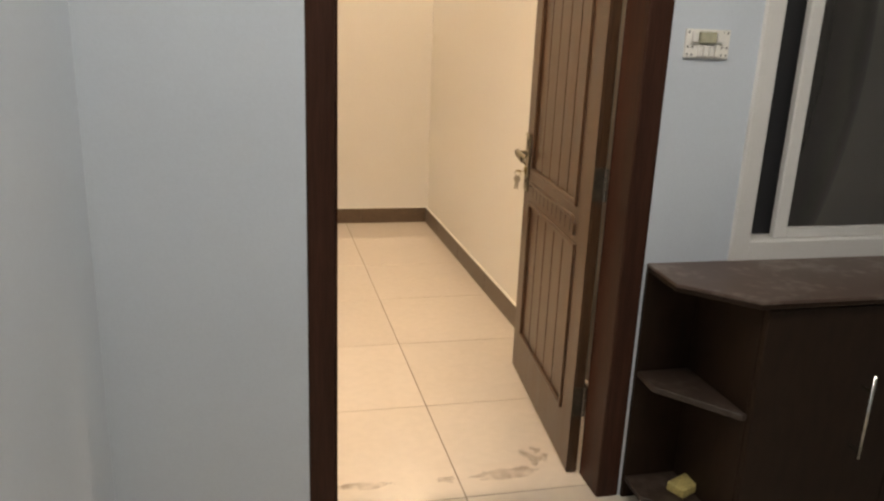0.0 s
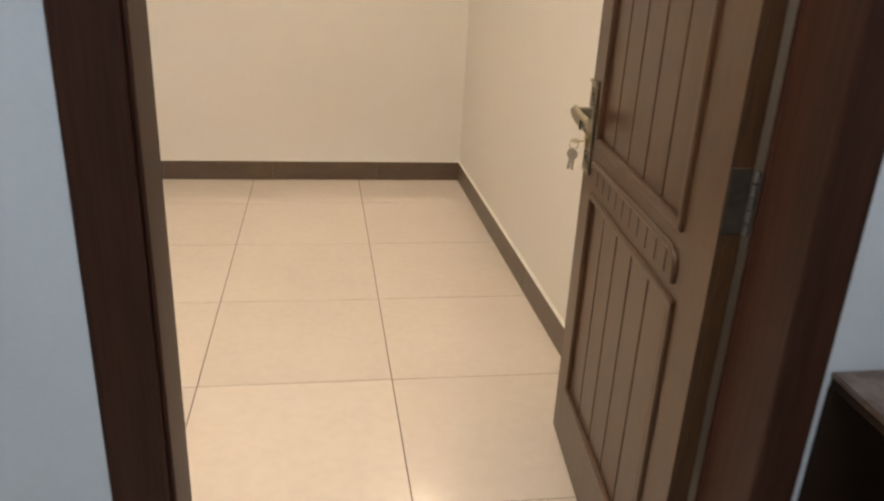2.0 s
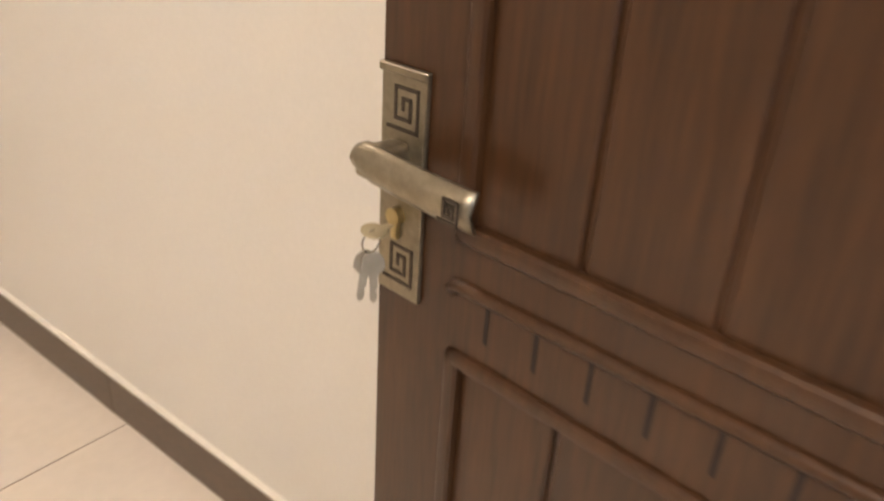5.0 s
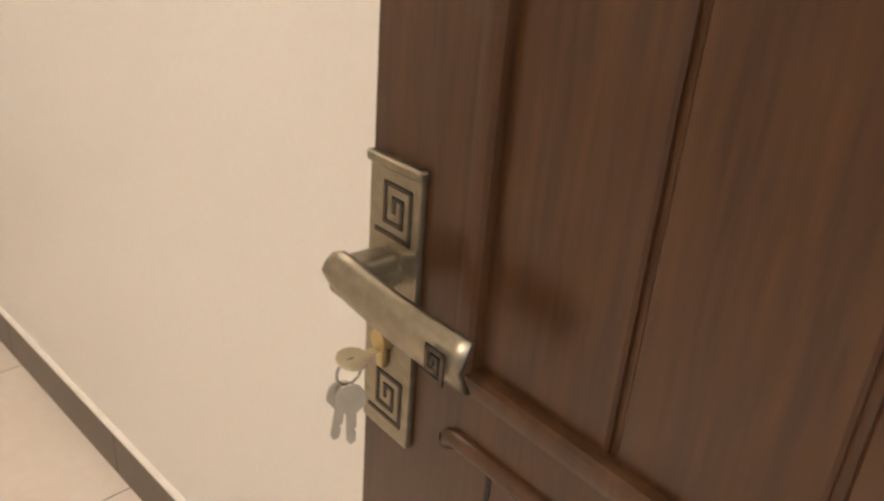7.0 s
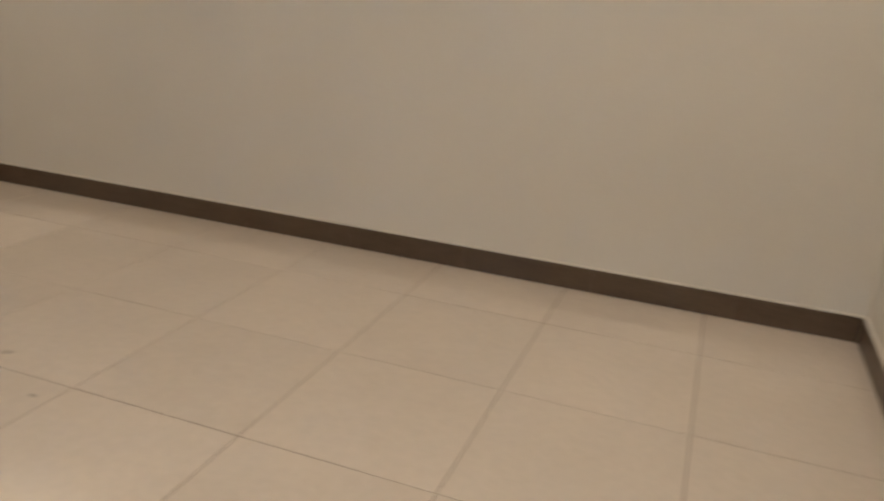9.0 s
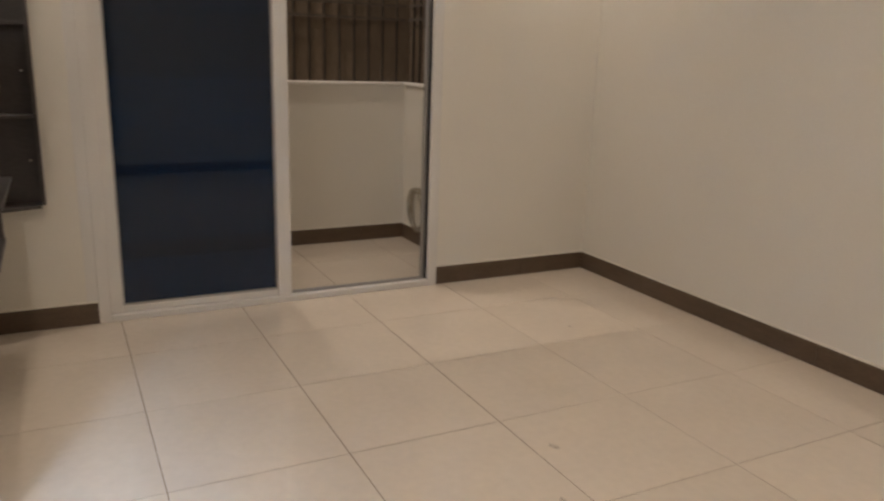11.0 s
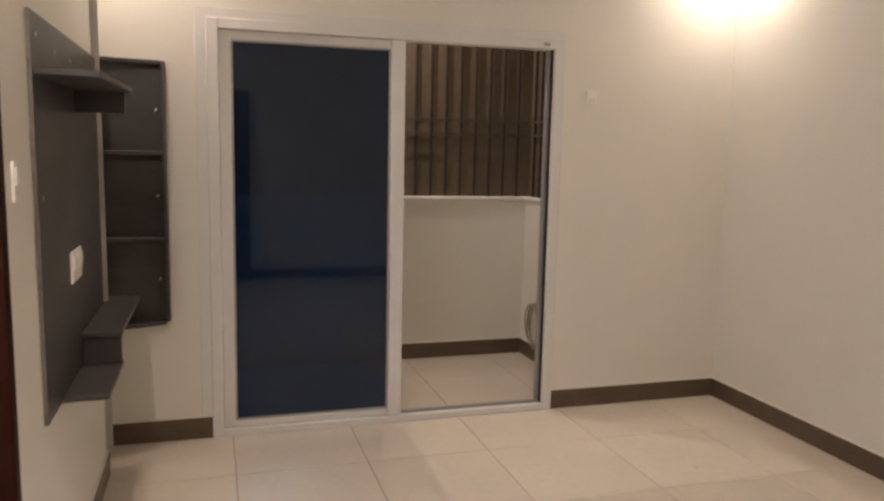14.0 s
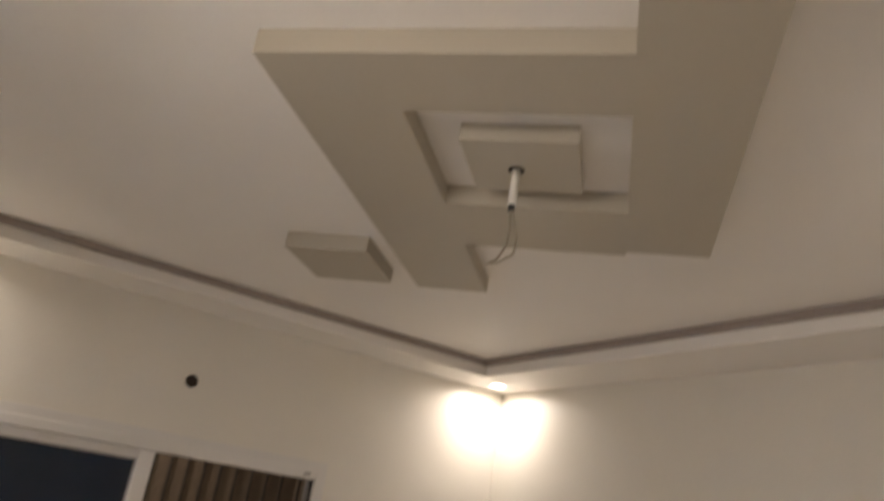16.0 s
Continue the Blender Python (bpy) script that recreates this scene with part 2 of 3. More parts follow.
structure("wall_north", box((-4.9, YF, -0.05), (0.15, YF + 0.15, TOP)), PAINT, "plain cream painted far wall of the room")
structure("wall_east", box((XR, -3.49, -0.05), (XR + 0.12, YF, TOP)), PAINT, "plain cream painted wall beside the open door")
D0, D1, DH = -1.070, -0.118, 2.13                  # entry doorway, outside of its frame
W0, W1, WH = -2.84, -2.107, 2.13                  # washroom doorway
structure("wall_south", boxes(((-4.9, KIT, -0.05), (W0, -3.45, TOP)), ((W0, KIT, WH), (W1, YS, TOP)),
          ((W1, KIT, -0.05), (D0, YS, TOP)), ((D0, KIT, DH), (D1, YS, TOP)), ((D1, KIT, -0.05), (XR, YS, TOP))), PAINT,
          "cream painted wall with two doorways")
structure("wall_panel", box((-4.32, -3.4495, -0.05), (W0 - 0.0005, YS, 2.50), 0.003), PAINT, "cream built-out wall panel behind the television unit")
S0, S1, SH = -2.93, -1.075, 2.06                  # sliding door opening
structure("wall_west", boxes(((XL - 0.2, -3.6, -0.05), (XL, S0, TOP)), ((XL - 0.2, S0, SH), (XL, S1, TOP)), ((XL - 0.2, S1, -0.05), (XL, YF, TOP)),
          ((XL - 0.2, S0, -0.05), (XL, S1, -0.012))), PAINT, "cream painted wall round the sliding balcony door")
structure("wall_balcony_upper", box((XL - 0.2, -3.6, TOP + 0.0005), (XL - 0.08, YF, 3.25)), PAINT, "cream wall above the balcony door outside")

# ceiling with a dropped border
CB = 0.36
SB = 0.30
CW = 0.32
structure("ceiling", box((-4.9, -3.5, CEILING), (0.15, 0.15, TOP)), WHITEPAINT, "white plaster ceiling with a raised middle")
structure("ceiling_border", boxes(((XL, -CB, CORNICE), (XR, YF, CEILING)), ((XL, -3.452, CORNICE), (XR, -3.38 + SB, CEILING)),
          ((XL, -3.38 + SB, CORNICE), (XL + CW, -CB, CEILING)), ((XR - CB, -3.38 + SB, CORNICE), (XR, -CB, CEILING))), WHITEPAINT,
          "white dropped plaster border round the ceiling")
CROWN = bmesh.new()
for lo, hi in (((XL + CW, -CB - 0.03, CEILING - 0.035), (XR - CB, -CB, CEILING)), ((XL + CW, -3.38 + SB, CEILING - 0.035), (XR - CB, -3.35 + SB, CEILING)),
               ((XL + CW, -3.35 + SB, CEILING - 0.035), (XL + CW + 0.03, -CB - 0.03, CEILING)), ((XR - CB - 0.03, -3.35 + SB, CEILING - 0.035), (XR - CB, -CB - 0.03, CEILING))):
    add_box(CROWN, lo, hi, 0.006)
structure("trim_ceiling", CROWN, BEAD, "taupe plaster bead along the ceiling border")

# kitchen shell
KX0, KX1, KY = -1.58, 2.2, -7.2
structure("wall_kitchen_side", box((KX0 - 0.12, KY, -0.05), (KX0, KIT, TOP)), BLUEPAINT, "pale blue-grey painted kitchen side wall")
V0, V1, VZ0, VZ1 = 0.15, 1.45, 0.772, 1.95         # kitchen window
structure("wall_kitchen_front", boxes(((KX0, KIT - 0.012, -0.05), (D0, KIT, TOP)), ((D0, KIT - 0.012, DH), (D1, KIT, TOP)), ((D1, KIT - 0.012, -0.05), (V0, KIT, TOP)),
          ((V0, KIT - 0.012, -0.05), (V1, KIT + 0.16, VZ0 - 0.012)), ((V0, KIT - 0.012, VZ1), (V1, KIT + 0.16, TOP)), ((V1, KIT - 0.012, -0.05), (KX1, KIT + 0.16, TOP)),
          ((XR + 0.12, KIT, -0.05), (V0, KIT + 0.16, TOP))), BLUEPAINT, "pale blue-grey painted kitchen wall")
structure("wall_kitchen_far", boxes(((KX1, KY, -0.05), (KX1 + 0.12, KIT + 0.16, TOP)), ((KX0 - 0.12, KY - 0.12, -0.05), (KX1 + 0.12, KY, TOP))), BLUEPAINT,
          "pale blue-grey painted kitchen wall behind the walk")
structure("ceiling_kitchen", box((KX0 - 0.12, KY - 0.12, 2.75), (KX1 + 0.12, KIT, TOP)), WHITEPAINT, "white plain kitchen ceiling")

# washroom shell behind the second doorway
structure("wall_washroom", boxes(((-3.2, -5.2, -0.05), (-3.1, KIT, TOP)), ((-3.2, -5.3, -0.05), (KX0 - 0.12, -5.2, TOP)), ((W0, KIT - 0.012, WH), (W1, KIT, TOP)),
          ((W1, KIT - 0.012, -0.05), (KX0 - 0.12, KIT, TOP)), ((-3.1, KIT - 0.012, -0.05), (W0, KIT, TOP))), BLUETILE, "pale blue washroom wall seen through a doorway")
structure("ceiling_washroom", box((-3.2, -5.3, 2.6), (KX0 - 0.12, KIT - 0.012, TOP)), WHITEPAINT, "white washroom ceiling")

# balcony shell
BX, BY0, BY1, PZ = -5.88, -3.5, -0.76, 1.122
structure("wall_parapet", box((BX - 0.12, BY0, -0.05), (BX, BY1, PZ)), PAINT, "cream painted balcony parapet wall")
structure("wall_balcony_side", boxes(((BX - 0.12, BY1, -0.05), (XL - 0.2, BY1 + 0.12, PZ)), ((BX - 0.12, BY0 - 0.12, -0.05), (XL - 0.2, BY0, 3.25))), PAINT,
          "cream painted balcony end wall")
structure("trim_parapet", box((BX - 0.14, BY0, PZ), (BX + 0.018, BY1 - 0.019, PZ + 0.022), 0.004), WHITEPAINT, "pale stone capping on the balcony parapet")
structure("trim_balcony_side", box((BX - 0.14, BY1 - 0.018, PZ), (XL - 0.2, BY1 + 0.14, PZ + 0.022), 0.004), WHITEPAINT, "pale stone capping on the balcony end wall")
structure("ceiling_balcony", box((BX - 0.14, BY0 - 0.12, 3.25), (XL - 0.2, BY1 + 0.14, 3.35)), WHITEPAINT, "white balcony ceiling")

# skirting
SK = 0.109


def skirting(name, lo, hi, along):
    """A run of skirting tiles with a pale joint on top."""
    run = tagged(part(name, box((lo[0], lo[1], SK), (hi[0], hi[1], SK + 0.006)), FILLER), "dark brown skirting tiles with a pale filled top joint", "baseboard", kind="structure")
    i = 0 if along == "x" else 1
    at = lo[i]
    while at < hi[i] - 0.001:
        to = min(at + 0.6, hi[i])
        a, b = list(lo), list(hi)
        a[i], b[i] = at + 0.0003, to - 0.0003
        part("tile", box((*a[:2], 0.001), (*b[:2], SK), 0.0015), SKIRT, run)
        at = to
    return run


skirting("baseboard_north", (XL, 0.0, 0), (XR, YF, 0), "x")
skirting("baseboard_east", (0.0, YS, 0), (XR, 0.0, 0), "y")
skirting("baseboard_west", (XL, S1, 0), (-4.67, 0.0, 0), "y")
skirting("baseboard_corner", (XL, -3.45, 0), (-4.67, S0, 0), "y")
skirting("baseboard_panel", (-4.33, YS, 0), (W0 + 0.0, -3.368, 0), "x")
skirting("baseboard_entry", (W1, YS, 0), (D0, -3.368, 0), "x")
skirting("baseboard_parapet", (BX, BY0, 0), (BX + 0.012, BY1, 0), "y")
skirting("baseboard_balcony", (BX + 0.012, BY1 - 0.012, 0), (XL - 0.2, BY1, 0), "x")


# ---- doors and windows ----
def door_frame(name, x0, x1, w, y0, y1, top, label):
    """Two posts and a head, with a rebate for the leaf."""
    fr = tagged(new(name), label, "door frame", kind="structure")
    for a, b in ((x0, x0 + w), (x1 - w, x1)):
        part("jamb", box((a, y0, 0.0), (b, y1, top - w), 0.006, 2), FRAMEWOOD, fr)
    part("head", box((x0, y0, top - w), (x1, y1, top), 0.006, 2), FRAMEWOOD, fr)
    return fr


entry = door_frame("door_frame_1", D0, D1, 0.072, KIT - 0.016, YS + 0.004, DH, "dark polished wooden frame of the entry doorway")
part("hinge_side_edge", box((D1 - 0.071, YS + 0.0045, 0), (D1 - 0.004, YS + 0.0125, DH - 0.073), 0.002), FRAMEWOOD, entry)
part("stop", box((D0 + 0.0725, KIT - 0.012, 0), (D0 + 0.078, KIT + 0.05, DH - 0.073), 0.002), FRAMEWOOD, entry)
wash = tagged(new("door_frame_2"), "dark red-brown wooden frame of the washroom doorway", "door frame", kind="structure")
part("jamb", box((W0, KIT - 0.05, 0), (W0 + 0.05, YS + 0.002, WH), 0.005, 2), REDWOOD, wash)
part("head", box((W0 + 0.0505, KIT - 0.05, WH - 0.05), (W1 - 0.0005, YS - 0.01, WH - 0.0005), 0.005, 2), REDWOOD, wash)

# leaf: local x runs from the latch edge to the hinge edge, local -y faces the room
LEAF_W, LEAF_H, LEAF_T = 0.842, 2.045, 0.042
d = Vector((-0.107, -0.994))
leaf = thing("door", (-0.148 - d.x * 0.055, -2.575 - d.y * 0.055, 0.008),
             "dark walnut panelled wooden door standing open with a brass handle", "door", turn=math.degrees(math.atan2(d.y, d.x)))
O = 0.055                                          # latch edge to the panels' measure
US, UE, UZ0, UZ1 = O + 0.052, O + 0.652, 0.860, 1.96
LS, LE, LZ0, LZ1 = O + 0.046, O + 0.676, 0.170, 0.734


def leaf_body():
    bm = bmesh.new()
    add_box(bm, (0, 0.010, 0), (LEAF_W, LEAF_T - 0.006, LEAF_H), 0.002)
    for a, b, z0, z1 in ((0, US, 0, LEAF_H), (UE, LEAF_W, 0, LEAF_H), (US, UE, LZ1, UZ0), (US, UE, UZ1, LEAF_H), (US, UE, 0, LZ0)):
        add_box(bm, (a, 0, z0), (b, 0.0105, z1))
    return bm


part("leaf", leaf_body(), WOOD, leaf)
for z0, z1, a, b, first in ((UZ0, UZ1, US, UE, 0.063), (LZ0, LZ1, US, UE, 0.063)):
    cuts = [a + 0.004] + [O + 0.178 + 0.1145 * k for k in range(5)] + [b - 0.004]
    for p, q in zip(cuts, cuts[1:]):
        if q - p > 0.02:
            part("plank", box((p + 0.0030, 0.0045, z0 + 0.003), (q - 0.0030, 0.0125, z1 - 0.003), 0.0022), WOOD, leaf)


def moulding(x0, x1, z0, z1, w, proud):
    """A rounded bead round a panel."""
    bm = bmesh.new()
    for lo, hi in (((x0, -proud, z0), (x0 + w, 0.012, z1)), ((x1 - w, -proud, z0), (x1, 0.012, z1)), ((x0, -proud, z0), (x1, 0.012, z0 + w)), ((x0, -proud, z1 - w), (x1, 0.012, z1))):
        add_box(bm, lo, hi, w * 0.4, 3)
    return bm


part("moulding", moulding(US - 0.004, UE + 0.004, UZ0 - 0.004, UZ1, 0.020, 0.007), WOOD, leaf)
part("moulding", moulding(LS, LE, LZ0, LZ1 + 0.008, 0.018, 0.007), WOOD, leaf)
arch = [(O + 0.058 + 0.012 * math.sin(a), 0.0, 0.800 + 0.012 * math.cos(a)) for a in (-1.2, -0.6, 0.0)]
arch += [(O + 0.06 + 0.56 * k / 8, 0.0, 0.812 + 0.008 * k / 8) for k in range(1, 9)]
arch += [(O + 0.62 + 0.03 * math.sin(a), 0.0, 0.790 + 0.03 * math.cos(a)) for a in (0.4, 0.8, 1.2, 1.57)] + [(O + 0.65, 0.0, 0.766)]
part("arched_bead", tube(arch, 0.0075, 8), WOOD, leaf, smooth=True)
# Grooves are dark strips on the face; their shade is colour, not depth.
for k in range(10):
    x = O + 0.092 + 0.0563 * k
    part("groove_strip", box((x - 0.0024, -0.0006, 0.765), (x + 0.0024, 0.004, 0.808)), GROOVE, leaf)

# handle plate with a squared spiral at each end
plate = part("handle_plate", box((0.004, -0.006, 0.770), (0.062, 0.0, 0.998), 0.002, 2), BRASS, leaf, "antique brass handle plate")
part("end_cap", box((0.002, -0.009, 0.990), (0.064, -0.001, 0.998), 0.0015), BRASS, plate)


def spiral(cx, cz, size, y):
    pts, x, z, step = [], cx - size, cz - size, 0
    length = 2 * size
    way = [(1, 0), (0, 1), (-1, 0), (0, -1)]
    bm = bmesh.new()
    while length > size * 0.35:
        dx, dz = way[step % 4]
        nx, nz = x + dx * length, z + dz * length
        add_box(bm, (min(x, nx) - 0.0016, y - 0.001, min(z, nz) - 0.0016), (max(x, nx) + 0.0016, y + 0.0005, max(z, nz) + 0.0016))
        x, z = nx, nz
        if step % 2 == 1 or step == 0:
            length -= size * (0.0 if step == 0 else 0.5)
        step += 1
    return bm


for cz in (0.960, 0.805):
    part("spiral_relief", spiral(0.033, cz, 0.019, -0.006), BRASSDARK, plate)
part("rose", rod((0.033, -0.006, 0.915), (0.033, -0.016, 0.915), 0.012, 16), BRASS, plate, smooth=False)
lever = part("lever", box((0.020, -0.052, 0.904), (0.044, -0.005, 0.931), 0.006, 3), BRASS, leaf, "curved antique brass lever", smooth=True)
blade = bmesh.new()
prev = None
for k in range(15):
    f = k / 14
    x, y, z = 0.018 + 0.140 * f, -0.055 + 0.004 * f - 0.004 * math.sin(math.pi * f), 0.921 - 0.010 * f
    h = 0.018 * (1 - (1 - f / 0.15) ** 2 * 0.6) ** 0.5 if f < 0.15 else 0.018
    ring = [blade.verts.new((x, y + 0.009 * (abs(a) ** 2) / 1.0 + c, z + a * h)) for a, c in ((-1, 0), (-0.6, 0), (0, 0), (0.6, 0), (1, 0), (1, 0.004), (0, 0.005), (-1, 0.004))]
    if prev:
        for i in range(8):
            blade.faces.new((prev[i], prev[(i + 1) % 8], ring[(i + 1) % 8], ring[i]))
    else:
        blade.faces.new(ring)
    prev = ring
blade.faces.new(prev[::-1])
bmesh.ops.recalc_face_normals(blade, faces=blade.faces)
part("grip", blade, BRASS, lever, smooth=True)
part("spiral_relief", spiral(0.141, 0.912, 0.0095, -0.0555), BRASSDARK, lever)
part("lock_cylinder", rod((0.031, -0.006, 0.856), (0.031, -0.014, 0.856), 0.009, 16), GOLDEN, plate, "yellow brass lock cylinder")
part("cylinder_body", box((0.026, -0.012, 0.832), (0.036, -0.006, 0.856), 0.003, 2), GOLDEN, plate)

keys = thing("keys", (0, 0, 0), "bunch of nickel keys hanging from the door lock", "keys")
keys.matrix_world = leaf.matrix_world @ pose(0.031, -0.014, 0.848)
key = part("key", box((-0.004, -0.022, -0.001), (0.004, 0.0, 0.001), 0.0006), KEYBRASS, keys, "brass key turned in the lock")
bow = slab([(0.0125 * math.cos(a), -0.022 + 0.013 * math.sin(a)) for a in [2 * math.pi * k / 12 for k in range(12)]], -0.0012, 0.0012, 0.0005)
bow.transform(pose(0, 0, 0, 0, 12, 0))
part("bow", bow, KEYBRASS, key)


def ring_mesh(c, r, thick, axis):
    pts = []
    for k in range(21):
        a = 2 * math.pi * k / 20
        pts.append(Vector(c) + (Vector((math.cos(a) * r, 0, math.sin(a) * r)) if axis == "y" else Vector((0, math.cos(a) * r, math.sin(a) * r))))
    return tube(pts, thick, 6)


part("key_ring", ring_mesh((0, -0.025, -0.010), 0.011, 0.0011, "x"), STEEL, keys, smooth=True)


def hanging_key(x, tilt):
    outline = [(0.0115 * math.cos(a), -0.020 + 0.013 * math.sin(a)) for a in [math.pi * k / 8 for k in range(9)]]
    outline += [(-0.0115, -0.026), (-0.004, -0.034), (-0.004, -0.058), (-0.001, -0.063), (0.003, -0.060), (0.0035, -0.052), (0.0015, -0.050), (0.004, -0.046), (0.004, -0.034), (0.0115, -0.026)]
    bm = slab(outline, -0.001, 0.001, 0.0003)
    bm.transform(pose(x, -0.025, -0.013, 90, 0, 60) @ pose(0, 0, 0, 0, 0, tilt))
    return bm


part("key", hanging_key(0.002, 2), NICKEL, keys)
part("key", hanging_key(-0.004, -7), NICKEL, keys)

for hz in (0.955, 0.25, 1.78):
    hinge = part("hinge", box((LEAF_W - 0.001, 0.002, hz - 0.05), (LEAF_W + 0.002, 0.036, hz + 0.05), 0.0006), HINGEPLATE, leaf, "dark bronze butt hinge")
    for k in range(5):
        z = hz - 0.05 + 0.02 * k
        part("knuckle", rod((LEAF_W + 0.006, 0.037, z + 0.001), (LEAF_W + 0.006, 0.037, z + 0.019), 0.0055, 12), HINGE, hinge)
part("lock_edge", box((-0.0015, 0.010, 0.79), (0.0, 0.030, 0.98), 0.0005), STEEL, leaf)

# sliding balcony door: outer frame, fixed blue pane, open half
slide = tagged(new("sliding_door"), "white aluminium sliding balcony door, half open, with dark blue glass", "sliding door")
XF = -4.668


def bar(name, y0, y1, z0, z1, x0=XL - 0.07, x1=XF, mat=ALU, parent=slide, bevel=0.003):
    return part(name, box((x0, y0, z0), (x1, y1, z1), bevel), mat, parent)


outer = bar("outer_frame", S0, S0 + 0.055, 0.0, SH)
bar("frame_side", S1 - 0.055, S1, 0.0, SH, parent=outer)
bar("frame_head", S0 + 0.055, S1 - 0.055, SH - 0.05, SH, parent=outer)
bar("frame_sill", S0 + 0.055, S1 - 0.055, 0.0, 0.035, parent=outer)
for y0, y1, z0, z1 in ((S0 - 0.05, S0 + 0.012, 0.0, SH + 0.045), (S1 - 0.012, S1 + 0.006, 0.0, SH + 0.012), (S0 - 0.05, S1 + 0.006, SH - 0.012, SH + 0.045)):
    bar("flat_trim", y0, y1, z0, z1, XL - 0.002, XL + 0.006 if z0 == 0 else XL + 0.0065, parent=outer, bevel=0.001)
SX0, SX1 = XL - 0.045, XL - 0.012
sash = bar("sash", S0 + 0.055, S0 + 0.112, 0.036, SH - 0.051, SX0, SX1)
bar("meeting_stile", -2.03, -1.958, 0.036, SH - 0.051, SX0, SX1 + 0.02, parent=sash)
bar("top_rail", S0 + 0.112, -2.03, SH - 0.095, SH - 0.051, SX0, SX1, parent=sash)
bar("bottom_rail", S0 + 0.112, -2.03, 0.036, 0.070, SX0, SX1, parent=sash)
for y0, y1, z0, z1 in ((S0 + 0.112, S0 + 0.122, 0.07, SH - 0.095), (-2.038, -2.03, 0.07, SH - 0.095), (S0 + 0.122, -2.038, SH - 0.103, SH - 0.095), (S0 + 0.122, -2.038, 0.07, 0.08)):
    bar("gasket", y0, y1, z0, z1, SX0 + 0.006, SX1 - 0.004, GREYALU, sash, 0.0008)
pane = bar("pane", S0 + 0.115, -2.032, 0.072, SH - 0.097, SX0 + 0.013, SX0 + 0.019, BLUEGLASS, sash, 0.0)
pane["label"] = "dark blue filmed glass pane"
bar("gasket", S1 - 0.079, S1 - 0.055, 0.036, SH - 0.051, XL - 0.06, XL - 0.030, GREYALU, outer, 0.001)
bar("gasket", S1 - 0.063, S1 - 0.0552, 0.036, SH - 0.051, XL - 0.029, XL - 0.010, GASKETGAP, outer, 0.001)
bar("track", -1.957, S1 - 0.056, 0.0352, 0.046, XL - 0.05, XL - 0.042, GREYALU, outer, 0.001)
bar("track", -1.957, S1 - 0.056, 0.0352, 0.046, XL - 0.028, XL - 0.020, GREYALU, outer, 0.001)
part("latch_block", box((XF, -1.20, SH - 0.034), (XF + 0.006, -1.165, SH - 0.016), 0.001), GREYALU, outer)

# kitchen window
win = tagged(new("window_1"), "aluminium sliding kitchen window, dark outside at night", "window", kind="structure")
WY = KIT - 0.013


def wbar(name, x0, x1, z0, z1, y0, y1, mat=ALU, parent=win, bevel=0.003):
    return part(name, box((x0, y0, z0), (x1, y1, z1), bevel), mat, parent)


wf = wbar("window_frame", V0, V0 + 0.06, VZ0 - 0.01, VZ1, WY - 0.01, KIT + 0.07)
wbar("frame_side", V1 - 0.06, V1, VZ0 - 0.01, VZ1, WY - 0.01, KIT + 0.07, parent=wf)
wbar("frame_sill", V0 + 0.06, V1 - 0.06, VZ0 - 0.01, VZ0 + 0.05, WY - 0.008, KIT + 0.07, parent=wf)
wbar("frame_head", V0 + 0.06, V1 - 0.06, VZ1 - 0.05, VZ1, WY - 0.008, KIT + 0.07, parent=wf)
for a, y, glass in ((V0 + 0.158, KIT + 0.005, NET), (V0 + 0.311, KIT + 0.038, DARKGLASS)):
    ws = wbar("sash", a, a + 0.043, VZ0 + 0.051, VZ1 - 0.051, y, y + 0.025)
    wbar("rail", a + 0.043, V1 - 0.061, VZ0 + 0.051, VZ0 + 0.083, y, y + 0.025, parent=ws)
    wbar("rail", a + 0.043, V1 - 0.061, VZ1 - 0.09, VZ1 - 0.051, y, y + 0.025, parent=ws)
    wbar("pane", a + 0.041, V1 - 0.061, VZ0 + 0.081, VZ1 - 0.088, y + 0.009, y + 0.014, glass, ws, 0.0)
# Added black sheet: the darkness of the gap is put in its colour.
wbar("dark_gap_sheet", V0 + 0.0605, V0 + 0.20, VZ0 + 0.0505, VZ1 - 0.0505, KIT + 0.055, KIT + 0.07, GASKETGAP)

# ---- kitchen counter ----
CT = 0.764
top = tagged(part("worktop", slab([(-0.111, WY - 0.001), (-0.122, -3.69), (0.026, -3.848), (2.19, -3.848), (2.19, WY - 0.001)], CT - 0.009, CT, 0.002, 2), DUSTYTOP),
             "dusty dark brown laminate worktop with a cut corner", "worktop")
part("edge_band", slab([(-0.110, WY - 0.002), (-0.120, -3.688), (0.027, -3.846), (2.188, -3.846), (2.188, WY - 0.002)], CT - 0.022, CT - 0.0092, 0.002), CABINET, top, "dark brown worktop underside")
shelf_unit = thing("corner_shelf", (0, 0, 0), "open dark brown end shelves under the worktop corner", "shelf")
part("back", box((-0.110, WY - 0.014, 0.002), (0.0615, WY - 0.002, CT - 0.023)), CABINET, shelf_unit)
for z in (0.06, 0.415):
    part("shelf", slab([(-0.108, WY - 0.015), (-0.112, -3.62), (0.045, -3.815), (0.06, -3.815), (0.06, WY - 0.015)], z, z + 0.018, 0.002), DUSTYSHELF, shelf_unit)
part("plinth", slab([(-0.06, WY - 0.016), (-0.06, -3.58), (0.05, -3.74), (0.06, -3.74), (0.06, WY - 0.016)], 0.001, 0.059), CABINET, shelf_unit)
base = thing("base_cabinet", (0, 0, 0), "dark brown kitchen base cabinet with a steel bar handle", "cabinet")
